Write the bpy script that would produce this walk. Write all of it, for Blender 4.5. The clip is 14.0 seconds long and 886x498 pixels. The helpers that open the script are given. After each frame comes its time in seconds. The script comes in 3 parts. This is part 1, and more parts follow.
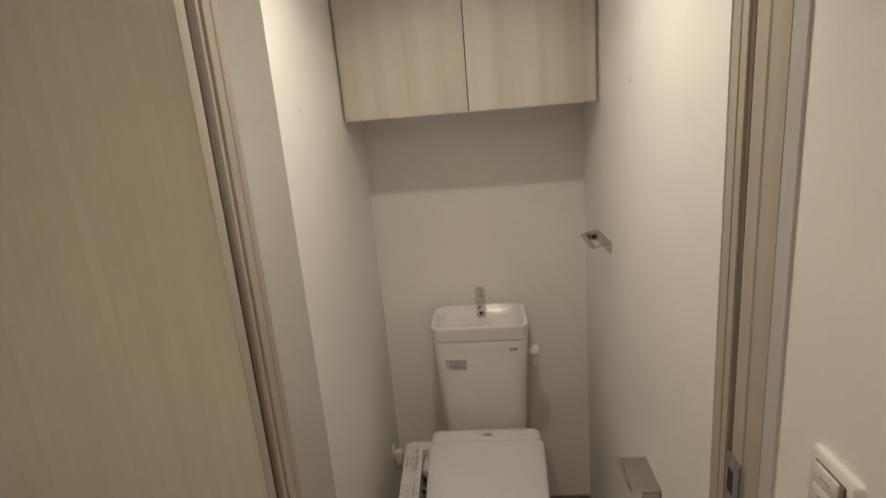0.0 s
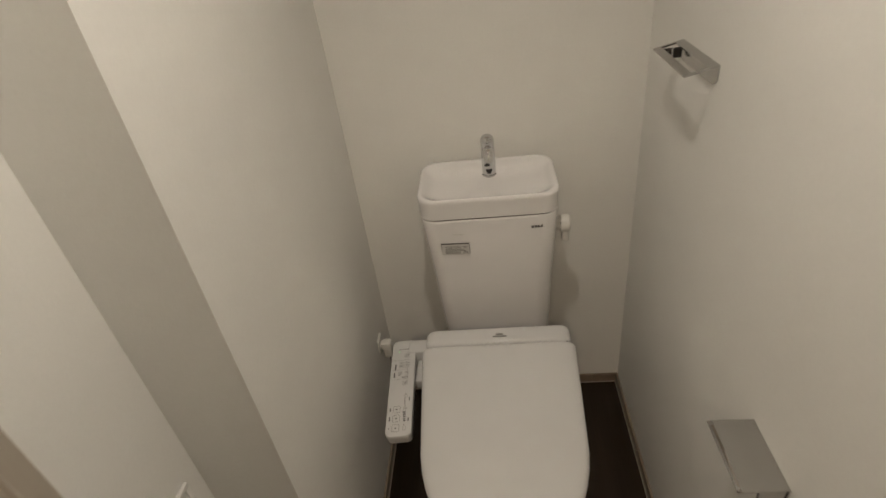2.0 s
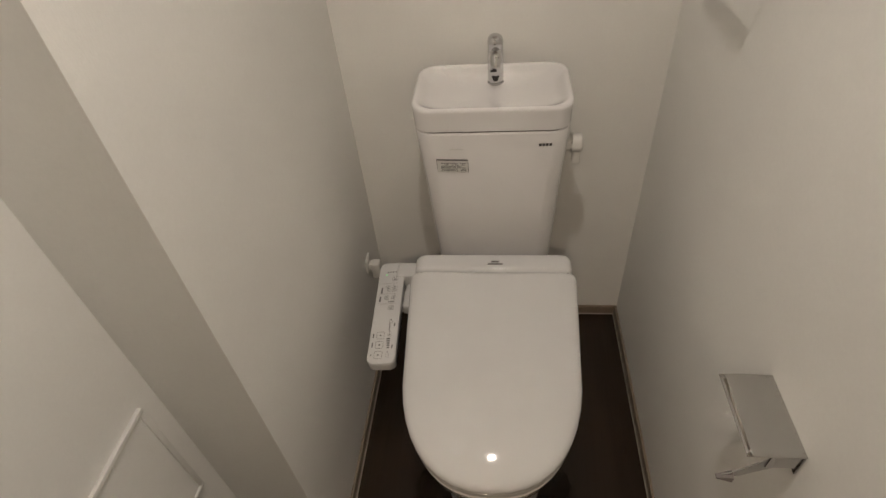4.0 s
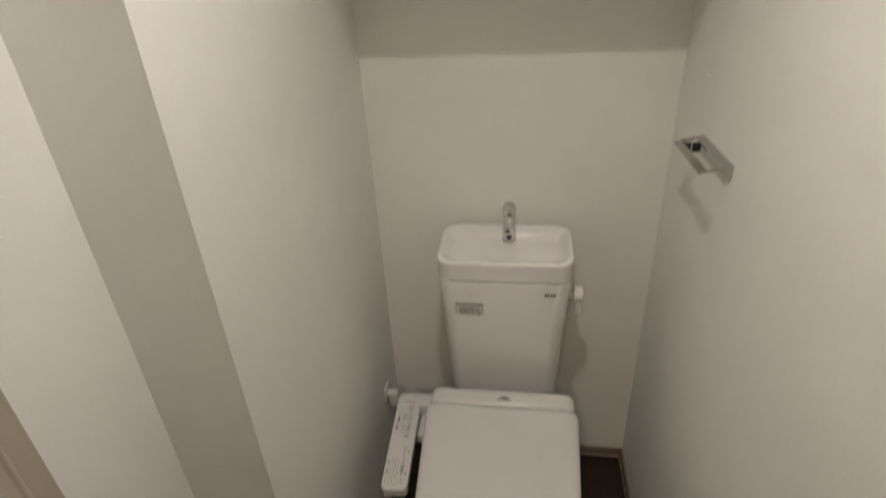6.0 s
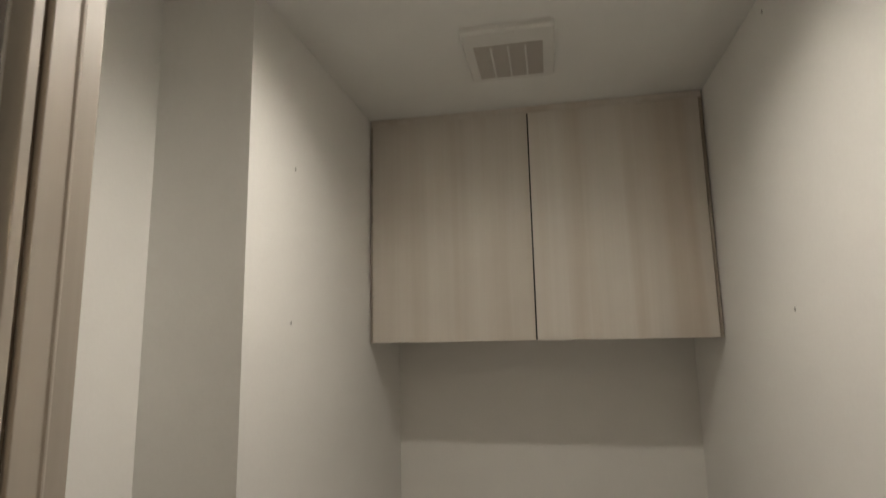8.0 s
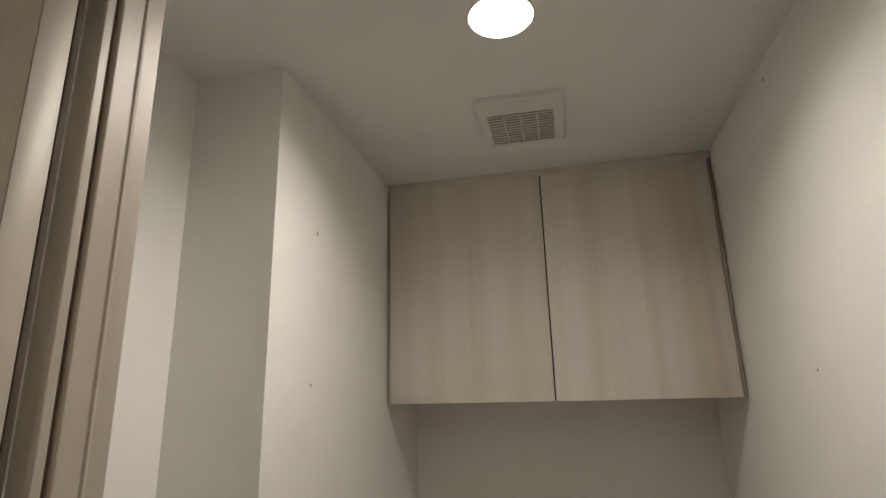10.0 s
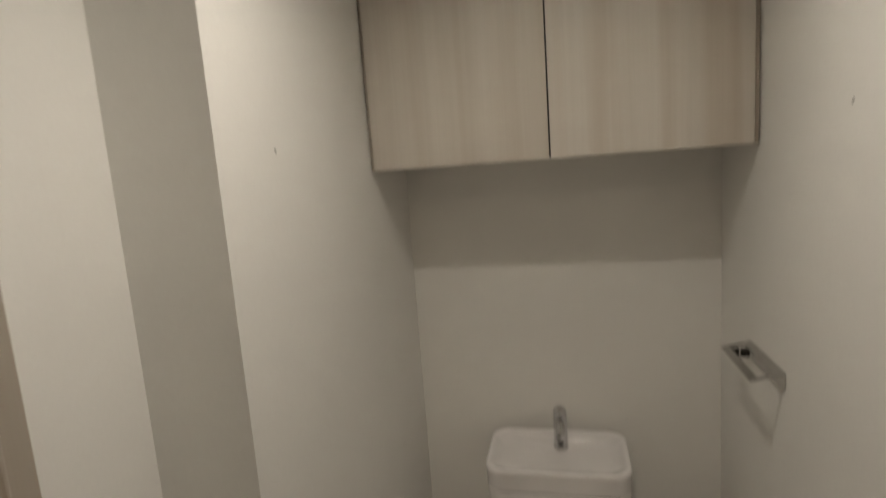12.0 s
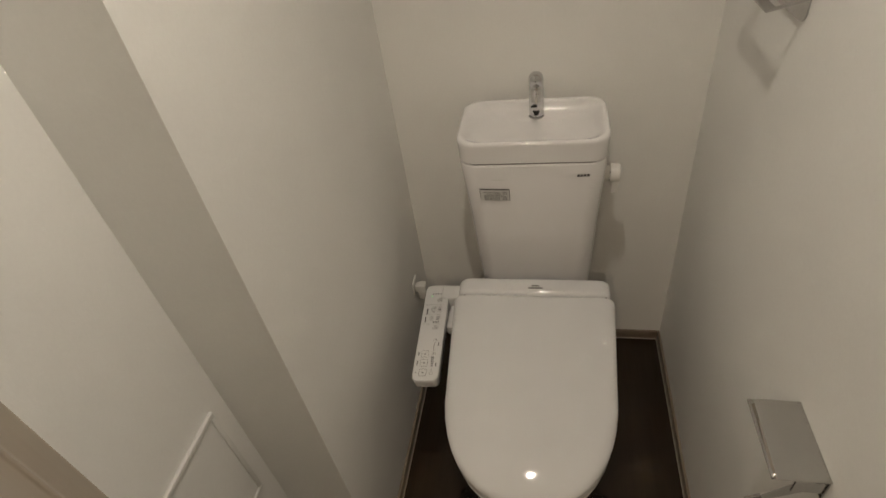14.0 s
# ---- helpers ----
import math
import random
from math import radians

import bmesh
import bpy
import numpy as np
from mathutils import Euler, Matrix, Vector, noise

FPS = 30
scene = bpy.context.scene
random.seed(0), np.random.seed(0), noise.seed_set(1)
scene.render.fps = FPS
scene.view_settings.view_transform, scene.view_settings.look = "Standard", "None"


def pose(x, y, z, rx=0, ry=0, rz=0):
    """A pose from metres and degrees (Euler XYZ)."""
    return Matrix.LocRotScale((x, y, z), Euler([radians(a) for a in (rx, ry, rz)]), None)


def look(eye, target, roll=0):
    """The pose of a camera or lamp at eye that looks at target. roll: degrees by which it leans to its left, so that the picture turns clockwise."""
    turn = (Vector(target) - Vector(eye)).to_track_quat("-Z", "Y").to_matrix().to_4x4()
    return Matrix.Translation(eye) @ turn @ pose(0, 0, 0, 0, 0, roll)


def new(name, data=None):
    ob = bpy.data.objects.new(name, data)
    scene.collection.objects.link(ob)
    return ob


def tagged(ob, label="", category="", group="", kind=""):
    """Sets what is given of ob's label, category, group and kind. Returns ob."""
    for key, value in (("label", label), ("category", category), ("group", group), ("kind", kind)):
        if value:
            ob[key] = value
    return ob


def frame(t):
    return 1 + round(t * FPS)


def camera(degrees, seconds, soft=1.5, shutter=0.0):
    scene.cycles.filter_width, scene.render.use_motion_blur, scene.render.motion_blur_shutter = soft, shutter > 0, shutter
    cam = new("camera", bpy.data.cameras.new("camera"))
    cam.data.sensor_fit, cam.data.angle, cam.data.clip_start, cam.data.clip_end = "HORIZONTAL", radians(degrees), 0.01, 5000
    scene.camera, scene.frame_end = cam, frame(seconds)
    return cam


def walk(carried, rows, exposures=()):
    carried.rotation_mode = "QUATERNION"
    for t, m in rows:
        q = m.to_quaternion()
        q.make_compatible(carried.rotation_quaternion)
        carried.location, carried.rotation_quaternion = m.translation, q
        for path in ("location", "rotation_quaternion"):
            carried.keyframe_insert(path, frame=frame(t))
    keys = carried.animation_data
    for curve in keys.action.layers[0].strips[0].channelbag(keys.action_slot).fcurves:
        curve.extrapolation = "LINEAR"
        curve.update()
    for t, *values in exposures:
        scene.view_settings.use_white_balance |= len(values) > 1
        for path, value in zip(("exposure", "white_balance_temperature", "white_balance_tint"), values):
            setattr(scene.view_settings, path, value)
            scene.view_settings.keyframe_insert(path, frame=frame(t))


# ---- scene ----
cam = camera(78.4, 14.0, soft=1.5, shutter=0.5)
PATH = [
    (0, (0.066, -1.904, 1.593), (-0.111, 0.024, 1.091), -4.9),
    (0.5, (0.079, -1.824, 1.555), (-0.111, 0.030, 0.830), -6.0),
    (1, (0.067, -1.636, 1.521), (-0.125, 0.122, 0.587), -6.9),
    (1.5, (0.053, -1.446, 1.517), (-0.133, 0.242, 0.460), -7.5),
    (2, (0.028, -1.309, 1.491), (-0.177, 0.331, 0.365), -7.8),
    (2.5, (0.009, -1.232, 1.471), (-0.215, 0.380, 0.309), -7.1),
    (3, (0.024, -1.197, 1.431), (-0.187, 0.318, 0.143), -6.2),
    (3.2, (0.023, -1.200, 1.416), (-0.166, 0.277, 0.081), -5.7),
    (5.3, (0.052, -1.248, 1.439), (-0.234, 0.186, 0.075), -5.4),
    (5.5, (0.050, -1.270, 1.470), (-0.238, 0.247, 0.199), -4.7),
    (6, (0.046, -1.330, 1.541), (-0.236, 0.392, 0.565), -3.1),
    (6.5, (0.061, -1.370, 1.558), (-0.255, 0.506, 0.942), -2.0),
    (7, (0.062, -1.410, 1.583), (-0.278, 0.542, 1.307), -1.4),
    (7.5, (0.055, -1.436, 1.593), (-0.299, 0.532, 1.620), -1.3),
    (8, (0.057, -1.459, 1.591), (-0.321, 0.480, 1.902), -1.1),
    (8.5, (0.061, -1.471, 1.593), (-0.346, 0.433, 2.051), -1.5),
    (9, (0.055, -1.475, 1.593), (-0.362, 0.415, 2.095), -1.3),
    (9.2, (0.048, -1.480, 1.591), (-0.362, 0.408, 2.109), -1.4),
    (11.3, (0.065, -1.477, 1.605), (-0.365, 0.420, 2.074), -1.2),
    (11.5, (0.061, -1.449, 1.594), (-0.380, 0.483, 1.865), -1.8),
    (12, (0.060, -1.370, 1.572), (-0.401, 0.554, 1.277), -4.2),
    (12.5, (0.054, -1.296, 1.540), (-0.402, 0.476, 0.733), -6.9),
    (13, (0.042, -1.264, 1.506), (-0.379, 0.355, 0.409), -8.7),
    (13.5, (0.054, -1.252, 1.486), (-0.360, 0.274, 0.261), -9.5),
    (14, (0.054, -1.255, 1.472), (-0.340, 0.226, 0.186), -9.3),
]
walk(cam, [(t, look(eye, target, roll)) for t, eye, target, roll in PATH],
     [(0, 0.48, 6650, 10), (0.5, 0.60, 6250, 10), (1, 0.72, 6300, 10), (1.5, 0.70, 6500, 10), (2, 0.66, 6500, 10), (2.5, 0.67, 6500, 10), (3, 0.70, 6500, 10), (3.2, 0.70, 6500, 10),
      (5.3, 1.07, 6050, 18), (5.5, 1.02, 6050, 18), (6, 0.69, 6250, 10), (6.5, 0.42, 6400, 10), (7, 0.07, 6400, 10), (7.5, -0.08, 6300, 10), (8, -0.03, 6300, 10), (8.5, 0.00, 6250, 10),
      (9, 0.05, 6250, 10), (11.3, 0.05, 6250, 10), (11.5, 0.07, 6250, 10), (12, 0.05, 6400, 10), (12.5, 0.17, 6450, 10), (13, 0.45, 6450, 10), (13.5, 0.67, 6500, 10), (14, 0.65, 6500, 10)])

# ---- world, lamps, exposure ----
XL, XR, YC, XC, ZC = -0.352, 0.402, -0.785, -0.506, 2.107
LAMP = (0.001, -0.820)
world = bpy.data.worlds.new("world")
scene.world = world
world.use_nodes = True
world.node_tree.nodes["Background"].inputs["Color"].default_value = (0.02, 0.02, 0.022, 1)
world.node_tree.nodes["Background"].inputs["Strength"].default_value = 0.5
scene.view_settings.exposure = 0.0


def downlight(x, y, z, power, color, radius=0.034):
    data = bpy.data.lights.new("downlight", "POINT")
    data.shadow_soft_size, data.energy, data.color = radius, power, color
    ob = new("downlight_source", data)
    ob.location = (x, y, z)
    return ob


downlight(LAMP[0], LAMP[1] + 0.016, ZC + 0.033, 13.9, (1.0, 0.90, 0.76), 0.023)
downlight(-0.15, -2.35, 2.27 + 0.038, 29.0, (1.0, 0.78, 0.54))


# ---- materials ----
def base_material(name, color, rough, metal=0.0, coat=0.0):
    m = bpy.data.materials.new(name)
    m.use_nodes = True
    b = m.node_tree.nodes["Principled BSDF"]
    b.inputs["Base Color"].default_value = (*color[:3], 1)
    b.inputs["Roughness"].default_value = rough
    b.inputs["Metallic"].default_value = metal
    b.inputs["Coat Weight"].default_value = coat
    b.inputs["Coat Roughness"].default_value = 0.02
    return m, m.node_tree.nodes, m.node_tree.links, b


def coords(nodes, links, scale=(1, 1, 1)):
    tc = nodes.new("ShaderNodeTexCoord")
    mp = nodes.new("ShaderNodeMapping")
    mp.inputs["Scale"].default_value = scale
    links.new(tc.outputs["Object"], mp.inputs["Vector"])
    return mp.outputs["Vector"]


def noise_tex(nodes, links, vec, scale, detail=4, rough=0.6):
    n = nodes.new("ShaderNodeTexNoise")
    n.inputs["Scale"].default_value = scale
    n.inputs["Detail"].default_value = detail
    n.inputs["Roughness"].default_value = rough
    links.new(vec, n.inputs["Vector"])
    return n.outputs["Fac"]


def ramp(nodes, links, fac, stops):
    r = nodes.new("ShaderNodeValToRGB")
    while len(r.color_ramp.elements) < len(stops):
        r.color_ramp.elements.new(0.5)
    for e, (p, c) in zip(r.color_ramp.elements, stops):
        e.position, e.color = p, (*c[:3], 1)
    links.new(fac, r.inputs["Fac"])
    return r.outputs["Color"]


def bump(nodes, links, b, height, strength, distance):
    n = nodes.new("ShaderNodeBump")
    n.inputs["Strength"].default_value = strength
    n.inputs["Distance"].default_value = distance
    links.new(height, n.inputs["Height"])
    links.new(n.outputs["Normal"], b.inputs["Normal"])


def mixed(nodes, links, a, c, fac, kind="MULTIPLY"):
    m = nodes.new("ShaderNodeMix")
    m.data_type, m.blend_type = "RGBA", kind
    m.inputs["Factor"].default_value = fac
    links.new(a, m.inputs["A"])
    links.new(c, m.inputs["B"])
    return m.outputs["Result"]


def wallpaper(name, color, strength=0.22):
    m, n, l, b = base_material(name, color, 0.7)
    v = coords(n, l)
    big = noise_tex(n, l, v, 2.3, 3)
    weave = noise_tex(n, l, coords(n, l, (1, 1, 0.35)), 420, 2)
    fine = noise_tex(n, l, v, 160, 3, 0.7)
    c1 = ramp(n, l, big, ((0.3, tuple(x * 0.975 for x in color)), (0.7, tuple(min(x * 1.02, 0.86) for x in color))))
    c2 = ramp(n, l, fine, ((0.3, (0.975, 0.975, 0.975)), (0.7, (1, 1, 1))))
    l.new(mixed(n, l, c1, c2, 1.0), b.inputs["Base Color"])
    add = n.new("ShaderNodeMath")
    add.operation = "ADD"
    l.new(weave, add.inputs[0])
    l.new(fine, add.inputs[1])
    bump(n, l, b, add.outputs[0], strength, 0.0006)
    return m


def laminate(name, light, dark, pink, rough=0.42, seed=0.0, vein_depth=0.3, broad_scale=9):
    """Pale printed wood with upright grain."""
    m, n, l, b = base_material(name, light, rough)
    tc = n.new("ShaderNodeTexCoord")
    info = n.new("ShaderNodeObjectInfo")
    off = n.new("ShaderNodeVectorMath")
    off.operation = "MULTIPLY_ADD"
    l.new(info.outputs["Random"], off.inputs[0])
    off.inputs[1].default_value = (7.3, 3.1, 1.7)
    l.new(tc.outputs["Object"], off.inputs[2])

    def mapped(scale):
        mp = n.new("ShaderNodeMapping")
        mp.inputs["Scale"].default_value = scale
        mp.inputs["Location"].default_value = (seed, seed * 0.7, seed * 0.3)
        l.new(off.outputs[0], mp.inputs["Vector"])
        return mp.outputs["Vector"]
    broad = noise_tex(n, l, mapped((broad_scale, broad_scale, 0.45)), 1.0, 3, 0.5)
    mid = noise_tex(n, l, mapped((34, 34, 1.1)), 1.0, 4, 0.6)
    fine = noise_tex(n, l, mapped((210, 210, 2.2)), 1.0, 3, 0.6)
    streak = noise_tex(n, l, mapped((11, 11, 0.20)), 1.0, 1, 0.4)
    # the grain drifts sideways a little on its way up
    wander = noise_tex(n, l, mapped((3.0, 3.0, 1.6)), 1.0, 2, 0.5)
    vein = n.new("ShaderNodeTexWave")
    vein.bands_direction = "DIAGONAL"
    vein.inputs["Scale"].default_value = 2.6
    vein.inputs["Distortion"].default_value = 7.0
    vein.inputs["Detail"].default_value = 2.5
    vein.inputs["Detail Scale"].default_value = 1.2
    l.new(mapped((2.6, 2.6, 0.10)), vein.inputs["Vector"])
    c = ramp(n, l, broad, ((0.32, light), (0.68, dark)))
    c2 = ramp(n, l, mid, ((0.35, (1, 1, 1)), (0.75, (0.93, 0.918, 0.905))))
    c3 = ramp(n, l, fine, ((0.35, (0.972, 0.968, 0.964)), (0.65, (1.0, 1.0, 1.0))))
    c5 = ramp(n, l, vein.outputs["Fac"], ((0.72, (1, 1, 1)), (0.93, tuple(1 - (1 - p) * vein_depth for p in pink))))
    c6 = ramp(n, l, wander, ((0.35, (0.97, 0.967, 0.962)), (0.65, (1, 1, 1))))
    c4 = ramp(n, l, streak, ((0.58, (1, 1, 1)), (0.70, pink)))
    c = mixed(n, l, c, c2, 1.0)
    c = mixed(n, l, c, c3, 1.0)
    c = mixed(n, l, c, c4, 1.0)
    c = mixed(n, l, c, c5, 1.0)
    c = mixed(n, l, c, c6, 1.0)
    l.new(c, b.inputs["Base Color"])
    bump(n, l, b, fine, 0.25, 0.0003)
    return m


def plain(name, color, rough, metal=0.0, coat=0.0, vary=0.03, scale=40, relief=0.0):
    m, n, l, b = base_material(name, color, rough, metal, coat)
    v = coords(n, l)
    a = noise_tex(n, l, v, scale, 4)
    c = ramp(n, l, a, ((0.3, tuple(x * (1 - vary) for x in color)), (0.7, color)))
    l.new(c, b.inputs["Base Color"])
    r = n.new("ShaderNodeMapRange")
    r.inputs["To Min"].default_value, r.inputs["To Max"].default_value = rough * 0.85, min(1, rough * 1.2)
    l.new(noise_tex(n, l, v, 9, 3), r.inputs["Value"])
    l.new(r.outputs["Result"], b.inputs["Roughness"])
    if relief:
        bump(n, l, b, noise_tex(n, l, v, 900, 2), relief, 0.0002)
    return m


PAPER = wallpaper("wallpaper_offwhite", (0.838, 0.828, 0.802))
CEIL = wallpaper("ceiling_paper", (0.83, 0.825, 0.80), 0.18)
WOOD = laminate("pale_wood_laminate", (0.75, 0.708, 0.655), (0.68, 0.632, 0.575), (0.92, 0.885, 0.85))
FRAME = laminate("pale_wood_frame", (0.47, 0.428, 0.375), (0.415, 0.374, 0.324), (0.94, 0.91, 0.87), 0.45, 3.0)
LEAF = laminate("pale_wood_door", (0.665, 0.662, 0.628), (0.635, 0.627, 0.588), (0.85, 0.78, 0.68), 0.5, 5.0, 0.0, 4)
SKIRT = laminate("baseboard_wood", (0.25, 0.205, 0.16), (0.20, 0.16, 0.122), (0.9, 0.86, 0.82), 0.35, 1.0)
PALE_STRIP = plain("pale_foot_strip", (0.48, 0.43, 0.37), 0.4, vary=0.05)
CERAMIC = plain("glazed_ceramic", (0.80, 0.787, 0.79), 0.035, coat=0.8, vary=0.015, scale=6)
PLASTIC = plain("white_plastic", (0.62, 0.62, 0.625), 0.06, coat=0.2, vary=0.02, scale=12)
MATTE = plain("matte_white_plastic", (0.74, 0.73, 0.70), 0.4, vary=0.02, scale=20, relief=0.2)
CHROME = plain("chrome", (0.62, 0.62, 0.63), 0.05, 1.0, vary=0.02)
SATIN = plain("polished_steel", (0.52, 0.515, 0.51), 0.22, 1.0, vary=0.05, scale=60)
STEEL = plain("brushed_steel", (0.30, 0.295, 0.285), 0.3, 1.0, vary=0.08, scale=80)
MIRROR = plain("mirror_steel", (0.50, 0.495, 0.485), 0.04, 1.0, vary=0.02)
DARK = plain("dark_recess", (0.02, 0.018, 0.016), 0.6, vary=0.2)
CABLE = plain("grey_cable", (0.22, 0.2, 0.2), 0.45, vary=0.1)
INK = plain("dark_print", (0.07, 0.065, 0.07), 0.5, vary=0.2)
GREYINK = plain("grey_print", (0.24, 0.235, 0.23), 0.5, vary=0.1)
LABEL = plain("label_film", (0.64, 0.635, 0.62), 0.35, vary=0.05, scale=200)
GAP_BROWN = plain("dark_gap_brown", (0.06, 0.045, 0.032), 0.85, vary=0.1)
SEAL = plain("brown_seal", (0.15, 0.115, 0.082), 0.8, vary=0.1)
EDGE = plain("grey_white_trim", (0.50, 0.495, 0.49), 0.5, vary=0.03)
HOLE = plain("putty_mark", (0.46, 0.45, 0.43), 0.8, vary=0.3, scale=300)
GRILLE_SHADE = plain("grille_shade_brown", (0.34, 0.28, 0.23), 0.45, vary=0.05)
GREEN, _n, _l, _b = base_material("green_indicator", (0.1, 0.5, 0.2), 0.4)
_b.inputs["Emission Color"].default_value, _b.inputs["Emission Strength"].default_value = (0.3, 1.0, 0.4, 1), 0.6
GLOW, _n, _l, _b = base_material("lamp_diffuser", (0.9, 0.88, 0.84), 0.5)
_b.inputs["Emission Color"].default_value, _b.inputs["Emission Strength"].default_value = (1.0, 0.93, 0.80, 1), 6.0
FILM, _n, _l, _b = base_material("clear_film", (0.9, 0.9, 0.9), 0.12)
_b.inputs["Transmission Weight"].default_value, _b.inputs["IOR"].default_value = 1.0, 1.12


def floor_material():
    m, n, l, b = base_material("dark_wood_floor", (0.04, 0.028, 0.02), 0.22)
    b.inputs["Specular IOR Level"].default_value = 0.22
    broad = noise_tex(n, l, coords(n, l, (14, 1.2, 1)), 1.0, 3)
    fine = noise_tex(n, l, coords(n, l, (150, 5, 1)), 1.0, 4, 0.65)
    c = ramp(n, l, broad, ((0.3, (0.022, 0.0142, 0.0088)), (0.7, (0.028, 0.0185, 0.0120))))
    c2 = ramp(n, l, fine, ((0.3, (0.86, 0.85, 0.84)), (0.7, (1, 1, 1))))
    l.new(mixed(n, l, c, c2, 1.0), b.inputs["Base Color"])
    r = n.new("ShaderNodeMapRange")
    r.inputs["To Min"].default_value, r.inputs["To Max"].default_value = 0.16, 0.20
    l.new(noise_tex(n, l, coords(n, l), 12, 4), r.inputs["Value"])
    l.new(r.outputs["Result"], b.inputs["Roughness"])
    bump(n, l, b, fine, 0.06, 0.0002)
    return m


FLOOR = floor_material()


# ---- mesh helpers ----
def part(name, bm, material, parent=None, label="", smooth=False):
    me = bpy.data.meshes.new(name)
    bmesh.ops.recalc_face_normals(bm, faces=bm.faces)
    bm.to_mesh(me)
    bm.free()
    for mat in (material if isinstance(material, (list, tuple)) else [material]):
        me.materials.append(mat)
    if smooth:
        for p in me.polygons:
            p.use_smooth = True
        me.set_sharp_from_angle(angle=radians(38))
    ob = new(name, me)
    if parent is not None:
        ob.parent = parent
    if label:
        ob["label"] = label
    return ob


def empty(name, at=(0, 0, 0), rz=0, **tags):
    ob = new(name)
    ob.empty_display_size = 0.05
    ob.matrix_world = pose(*at, 0, 0, rz)
    return tagged(ob, **tags)


def add_box(bm, lo, hi, bevel=0.0, seg=2, mat=0):
    """A box between two corners, with rounded edges."""
    c = [(a + b) / 2 for a, b in zip(lo, hi)]
    s = [b - a for a, b in zip(lo, hi)]
    made = bmesh.ops.create_cube(bm, size=1, matrix=Matrix.LocRotScale(c, None, s))
    edges = {e for v in made["verts"] for e in v.link_edges}
    faces = {f for v in made["verts"] for f in v.link_faces}
    for f in faces:
        f.material_index = mat
    if bevel:
        r = bmesh.ops.bevel(bm, geom=list(edges), offset=bevel, segments=seg, profile=0.5, affect="EDGES")
        for f in r["faces"]:
            f.material_index = mat
    return bm


def box(name, lo, hi, material, parent=None, bevel=0.0, label="", seg=2):
    return part(name, add_box(bmesh.new(), lo, hi, bevel, seg), material, parent, label, smooth=bevel > 0)


def rounded(hx, hy, r, n=8, power=1.0, cx=0.0, cy=0.0):
    """Outline of a rectangle with round corners, anticlockwise."""
    out = []
    for qx, qy, a0 in ((1, 1, 0), (-1, 1, 90), (-1, -1, 180), (1, -1, 270)):
        for i in range(n + 1):
            a = radians(a0 + 90 * i / n)
            out.append((cx + qx * (hx - r) + r * math.cos(a), cy + qy * (hy - r) + r * math.sin(a)))
    return out


def loft(bm, rings, cap_start=True, cap_end=True, mat=0):
    """Skins rings of points, all of the same count."""
    vs = [[bm.verts.new(p) for p in ring] for ring in rings]
    n = len(rings[0])
    for a, b in zip(vs, vs[1:]):
        for i in range(n):
            bm.faces.new((a[i], a[(i + 1) % n], b[(i + 1) % n], b[i])).material_index = mat
    if cap_start:
        bm.faces.new(vs[0][::-1]).material_index = mat
    if cap_end:
        bm.faces.new(vs[-1]).material_index = mat
    return bm


def tube(bm, pts, radii, n=16, cap=True, flat=1.0):
    """A round bar along points."""
    pts = [Vector(p) for p in pts]
    if not isinstance(radii, (list, tuple)):
        radii = [radii] * len(pts)
    rings, side = [], None
    for i, p in enumerate(pts):
        d = (pts[min(i + 1, len(pts) - 1)] - pts[max(i - 1, 0)]).normalized()
        if side is None:
            side = d.orthogonal().normalized()
        side = (side - d * side.dot(d)).normalized()
        up = d.cross(side)
        rings.append([p + radii[i] * (math.cos(2 * math.pi * k / n) * side + flat * math.sin(2 * math.pi * k / n) * up) for k in range(n)])
    return loft(bm, rings, cap, cap)


def smooth_path(pts, per=6):
    """Catmull-Rom through points."""
    p = [Vector(a) for a in pts]
    p = [p[0] * 2 - p[1]] + p + [p[-1] * 2 - p[-2]]
    out = []
    for i in range(1, len(p) - 2):
        for k in range(per):
            t = k / per
            a, b, c, d = p[i - 1], p[i], p[i + 1], p[i + 2]
            out.append(0.5 * ((2 * b) + (c - a) * t + (2 * a - 5 * b + 4 * c - d) * t * t + (3 * b - a - 3 * c + d) * t ** 3))
    out.append(p[-2])
    return out


def structure(name, lo, hi, material, label, bevel=0.0):
    return tagged(box(name, lo, hi, material, None, bevel), label, kind="structure")


# ---- the rooms ----
DY0, DY1 = -1.103, -1.256          # the door frame, from the room's side to the corridor's
JL, JR = -0.295, 0.404             # inner faces of the jambs
CZ = 2.27                          # ceiling of the corridor
structure("floor", (-1.6, -3.4, -0.12), (1.3, 0.12, 0.0), FLOOR, "dark brown wood-grain sheet floor, glossy and clean")
structure("wall_north", (-0.72, 0.0, 0.0), (0.56, 0.12, ZC), PAPER, "off-white papered wall behind the toilet")
structure("wall_east", (XR, DY0, 0.0), (0.56, 0.0, ZC), PAPER, "off-white papered side wall with a paper holder")
structure("pipe_shaft_wall", (-0.72, YC, 0.0), (XL, 0.0, ZC), PAPER, "off-white papered pipe shaft beside the toilet")
structure("wall_west", (-0.72, DY0, 0.0), (XC, YC, ZC), PAPER, "off-white papered recessed wall with an access hatch")


